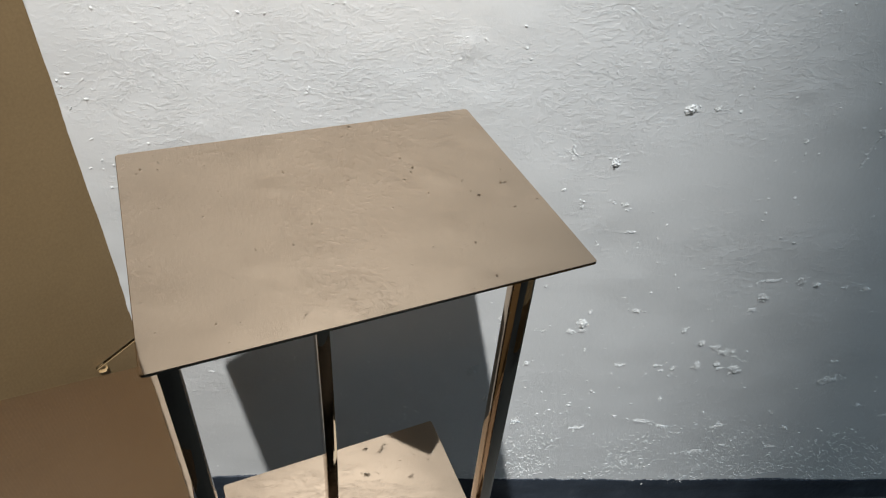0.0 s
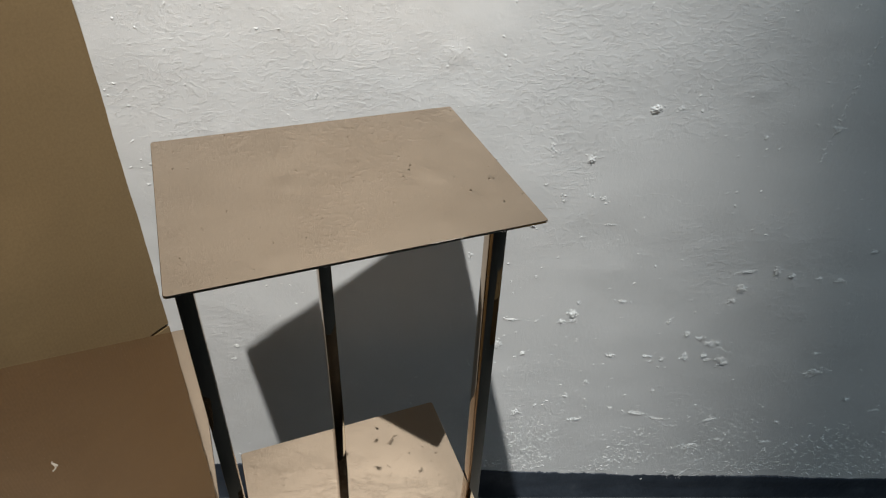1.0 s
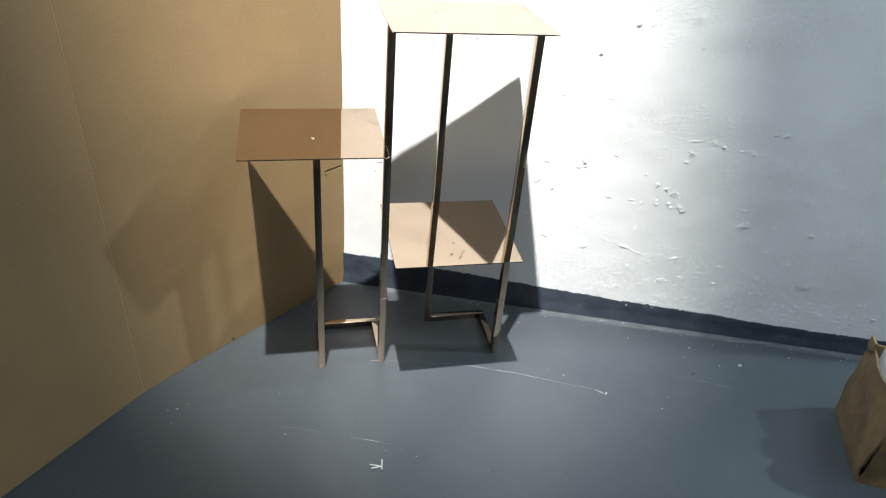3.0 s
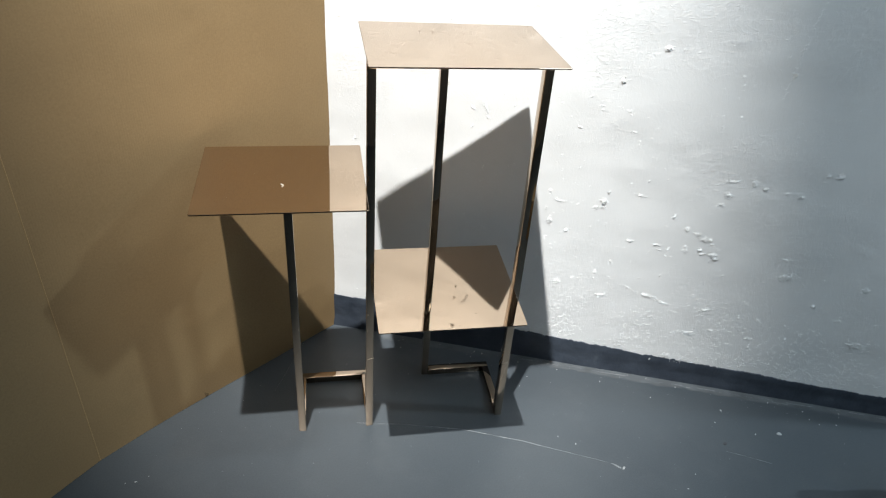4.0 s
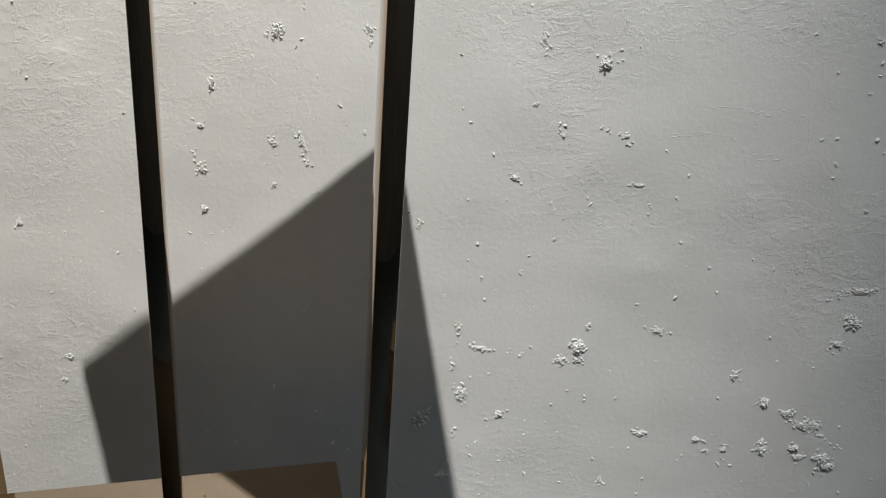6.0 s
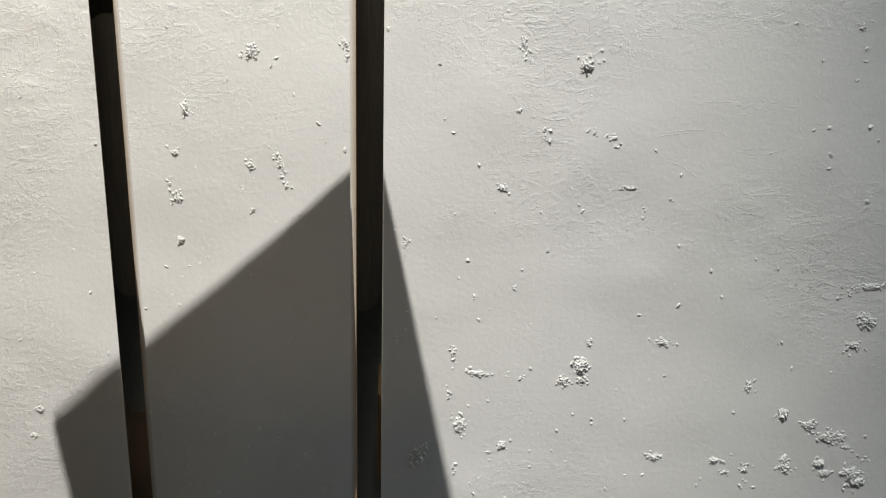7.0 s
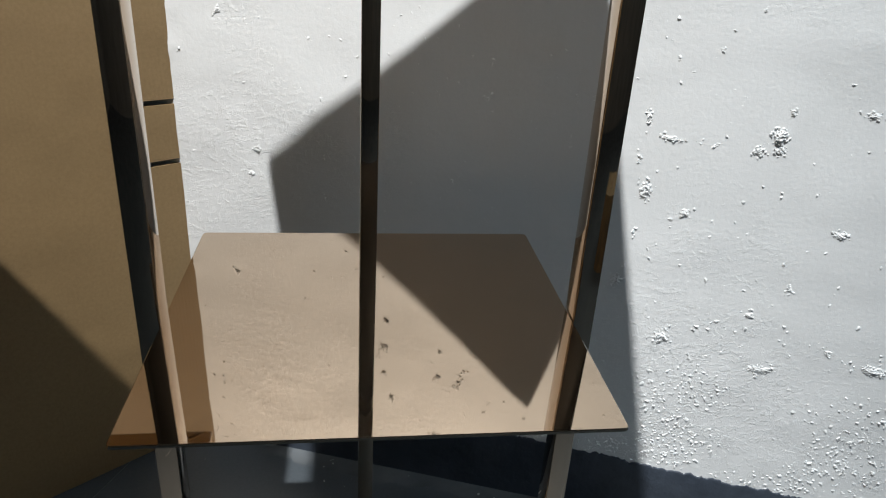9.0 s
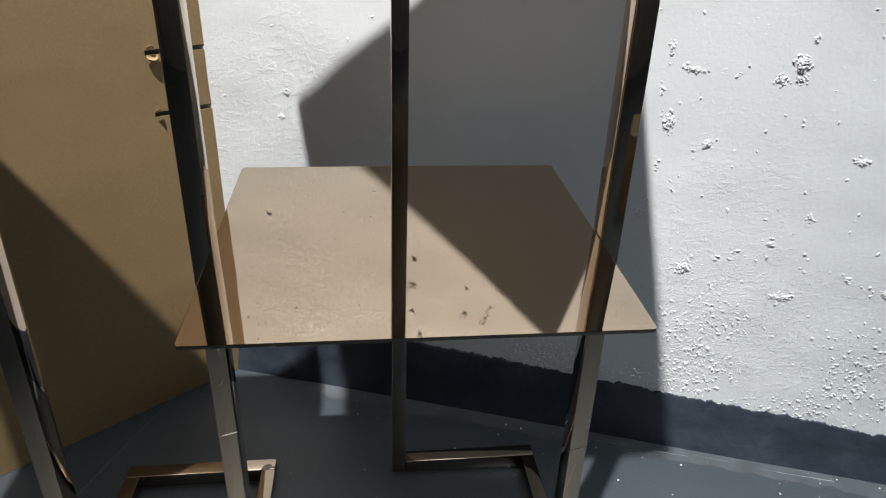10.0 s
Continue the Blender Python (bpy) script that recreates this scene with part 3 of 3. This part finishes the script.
# a second, closed carton beside it
carton_b = hub("cardboard_box", pose(1.026, -0.312, 0.001, 0, 0, -52), label="closed plain brown cardboard box standing on the floor", category="box")
panel("side_panel", 0, BT, 0, 0.37, 0, 0.25, 0.006, 11.3, carton_b)
panel("side_panel", 0.3 - BT, 0.3, 0, 0.37, 0, 0.25, 0.006, 12.3, carton_b)
panel("side_panel", BT, 0.3 - BT, 0, BT, 0, 0.25, 0.006, 13.3, carton_b)
panel("side_panel", BT, 0.3 - BT, 0.37 - BT, 0.37, 0, 0.25, 0.006, 14.3, carton_b)
panel("bottom", BT, 0.3 - BT, BT, 0.37 - BT, 0, BT, 0.0, 15.3, carton_b)
panel("top_flap", 0, 0.149, 0, 0.37, 0.251, 0.255, 0.002, 16.3, carton_b)
panel("top_flap", 0.151, 0.3, 0, 0.37, 0.251, 0.255, 0.002, 17.3, carton_b)


def foam_roll(r, h):
    """Upright soft roll with a rounded top and a small hollow."""
    bm = bmesh.new()
    prof = [(0.0, 0), (r * 0.96, 0), (r, 0.02), (r, h - r * 0.55), (r * 0.93, h - r * 0.22), (r * 0.7, h - r * 0.05), (r * 0.4, h), (r * 0.16, h - 0.004), (0.0, h - 0.012)]
    rings = [[bm.verts.new((q * math.cos(a), q * math.sin(a), z)) for a in [k * math.tau / 20 for k in range(20)]] for q, z in prof[1:-1]]
    for a, b in zip(rings, rings[1:]):
        for k in range(20):
            bm.faces.new((a[k], a[(k + 1) % 20], b[(k + 1) % 20], b[k]))
    bm.faces.new(rings[0][::-1])
    bm.faces.new(rings[-1])
    for v in bm.verts:
        v.co.xy *= 1 + 0.08 * noise.noise(v.co * 14)
    return bm


first = None
for k, (x, y, dz) in enumerate(((0.055, 0.055, 0.02), (0.055, 0.145, 0.035), (0.06, 0.228, 0.025), (0.148, 0.055, 0.0), (0.15, 0.145, 0.03), (0.15, 0.225, 0.01), (0.245, 0.06, 0.015), (0.245, 0.15, 0.025), (0.245, 0.225, 0.0))):
    m = BOX @ pose(x + 0.012, y + 0.004, 0.008, 0, 0, 40 * k) @ Matrix.Diagonal((1, 1, 1 + dz * 3, 1))
    if first is None:
        first = tagged(shaded_smooth(part("foam_roll", foam_roll(0.046, 0.292), FOAM), 60), "white foam roll standing in the cardboard box", "foam roll", "foam rolls in the box")
        first.matrix_world = m
    else:
        ob = copy_thing(first, m)
        ob.matrix_world = m

# ---- wear and litter on the floor ----
floor = bpy.data.objects["floor"]


def scratch(points, width, mat, seed):
    """A thin ragged line of bare paint along a few bends."""
    bm = bmesh.new()
    rnd = random.Random(seed)
    pts = []
    for (x0, y0), (x1, y1) in zip(points, points[1:]):
        n = max(2, int(math.hypot(x1 - x0, y1 - y0) / 0.008))
        pts += [(x0 + (x1 - x0) * k / n, y0 + (y1 - y0) * k / n) for k in range(n)]
    last = None
    for k, (x, y) in enumerate(pts):
        w = width * max(0.15, 0.6 + 0.9 * noise.noise((k * 0.21, seed, 0))) * (0.4 + 0.6 * math.sin(math.pi * (k + 0.5) / len(pts)))
        off = 0.0018 * noise.noise((k * 0.1, seed, 5))
        row = [bm.verts.new((x, y + off + d * w, z)) for d, z in ((-0.5, 0.0002), (0, 0.0009), (0.5, 0.0002))]
        if last:
            bm.faces.new((last[0], row[0], row[1], last[1]))
            bm.faces.new((last[1], row[1], row[2], last[2]))
        last = row
    return part("scratch", bm, mat, floor)


SCUFF = plain("bare_scuff", (0.24, 0.255, 0.265), 0.7, 120, 0.5)
scratch([(0.17, 0.665), (0.30, 0.645), (0.45, 0.612), (0.60, 0.555), (0.812, 0.459)], 0.0035, SCUFF, 1)
scratch([(0.085, 0.378), (0.2, 0.335)], 0.003, SCUFF, 2)
scratch([(-0.1, 0.44), (0.02, 0.405)], 0.0016, SCUFF, 3)
scratch([(1.14, 0.46), (1.25, 0.405)], 0.0022, SCUFF, 4)
scratch([(0.812, 0.459), (0.84, 0.435)], 0.008, SCUFF, 5)
scratch([(0.07, 1.10), (-0.05, 0.80)], 0.002, SCUFF, 6)


def along(s, out):
    v = WALL @ Vector((s, -out, 0))
    return v.x, v.y


def dust_strip():
    """Pale dust swept against the foot of the wall, ragged on its outer side."""
    bm = bmesh.new()
    last = None
    for k in range(420):
        s = 0.25 + k * 0.0047
        w = 0.03 + 0.012 * noise.noise((s * 6, 1, 0)) + 0.008 * noise.noise((s * 40, 2, 0)) + 0.004 * noise.noise((s * 130, 3, 0))
        row = [bm.verts.new((*along(s, o), z)) for o, z in ((0.006, 0.0007), (0.006 + w * 0.6, 0.0006), (0.006 + w, 0.0002))]
        if last:
            bm.faces.new((last[0], row[0], row[1], last[1]))
            bm.faces.new((last[1], row[1], row[2], last[2]))
        last = row
    bmesh.ops.recalc_face_normals(bm, faces=bm.faces[:])
    return part("dust_strip", bm, DUST, floor)


DUST = plain("pale_floor_dust", (0.08, 0.09, 0.098), 0.7, 18, 0.45)
dust_strip()

rnd = random.Random(12)
at_s = 0.72
while at_s < 2.15:
    ln = rnd.uniform(0.02, 0.09)
    out = rnd.uniform(0.017, 0.028)
    scratch([along(at_s, out), along(at_s + ln, out + rnd.uniform(-0.003, 0.003))], rnd.uniform(0.0015, 0.007), SCUFF, 20 + int(at_s * 100))
    at_s += ln * rnd.uniform(0.5, 1.6)


def chip(name, x, y, r, mat, label, seed, tall=0.35):
    bm = bmesh.new()
    bmesh.ops.create_icosphere(bm, subdivisions=2, radius=1)
    for v in bm.verts:
        c = v.co * (1 + 0.5 * noise.noise(v.co * 1.4 + Vector((seed * 3.7, 0, 0))))
        v.co = (c.x * r, c.y * r * 0.6, max(-0.1, c.z) * r * tall)
    bmesh.ops.scale(bm, vec=(0.7, 0.7, 0.7), verts=bm.verts[:])
    ob = part(name, bm, mat)
    ob.matrix_world = pose(x, y, 0.07 * r * tall, 0, 0, seed * 47)
    return tagged(ob, label, "debris", "litter on the floor")


for k, (x, y, r) in enumerate(((1.323, 0.50, 0.011), (0.84, 0.44, 0.007), (1.20, 0.60, 0.006), (1.16, 0.56, 0.004), (-0.362, 0.537, 0.005), (-0.335, 0.55, 0.003), (-0.385, 0.535, 0.003), (-0.081, 0.41, 0.004), (0.247, 0.29, 0.003), (0.74, 0.53, 0.004), (0.70, 0.56, 0.003), (0.98, 0.36, 0.004), (1.02, 0.40, 0.003), (0.36, 1.0, 0.004), (0.52, 0.94, 0.003))):
    chip("paint_chip", x, y, r, CHIP, "small white chip of plaster lying on the floor", k)
chip("grit", 1.15, 0.485, 0.010, GRIT, "small dark crumb lying on the floor", 31)
chip("grit", 0.62, 0.18, 0.006, GRIT, "small dark crumb lying on the floor", 32, 0.2)


def tie():
    """A bent scrap of white plastic tie: three short strips."""
    bm = bmesh.new()
    for (x0, y0, x1, y1) in ((-0.018, 0.004, 0.012, -0.004), (-0.016, -0.008, 0.012, -0.004), (0.010, -0.016, 0.015, 0.018)):
        d = Vector((x1 - x0, y1 - y0, 0))
        n = Vector((-d.y, d.x, 0)).normalized() * 0.0017
        lo = [Vector((x0, y0, 0)) - n, Vector((x1, y1, 0)) - n, Vector((x1, y1, 0)) + n, Vector((x0, y0, 0)) + n]
        a = [bm.verts.new(v) for v in lo]
        b = [bm.verts.new(v + Vector((0, 0, 0.003 + 0.003 * (i in (0, 3))))) for i, v in enumerate(lo)]
        bm.faces.new(a[::-1])
        bm.faces.new(b)
        for i in range(4):
            bm.faces.new((a[i], a[(i + 1) % 4], b[(i + 1) % 4], b[i]))
    return bm


def crumbs():
    """Fine crumbs of plaster fallen along the wall."""
    r = random.Random(8)
    bm = bmesh.new()
    for _ in range(110):
        x, y = along(r.uniform(0.35, 2.2), 0.012 + abs(r.gauss(0, 0.05)))
        q = 0.0007 + 0.002 * r.random() ** 3
        got = bmesh.ops.create_icosphere(bm, subdivisions=1, radius=q)
        f, a = r.uniform(0.5, 1.0), r.uniform(0, 6.28)
        for v in got["verts"]:
            c = v.co * r.uniform(0.7, 1.2)
            v.co = (x + c.x * math.cos(a) - c.y * f * math.sin(a), y + c.x * math.sin(a) + c.y * f * math.cos(a), max(0, 0.0006 + c.z * 0.6))
    return bm


tagged(part("plaster_crumbs", crumbs(), CRUMB), "fine white plaster crumbs lying along the wall", "debris", kind="stuff")

scrap = tagged(part("plastic_scrap", tie(), CHIP), "bent white scrap of plastic lying on the floor", "debris", "litter on the floor")
scrap.matrix_world = pose(0.143, 0.272, 0.0005)
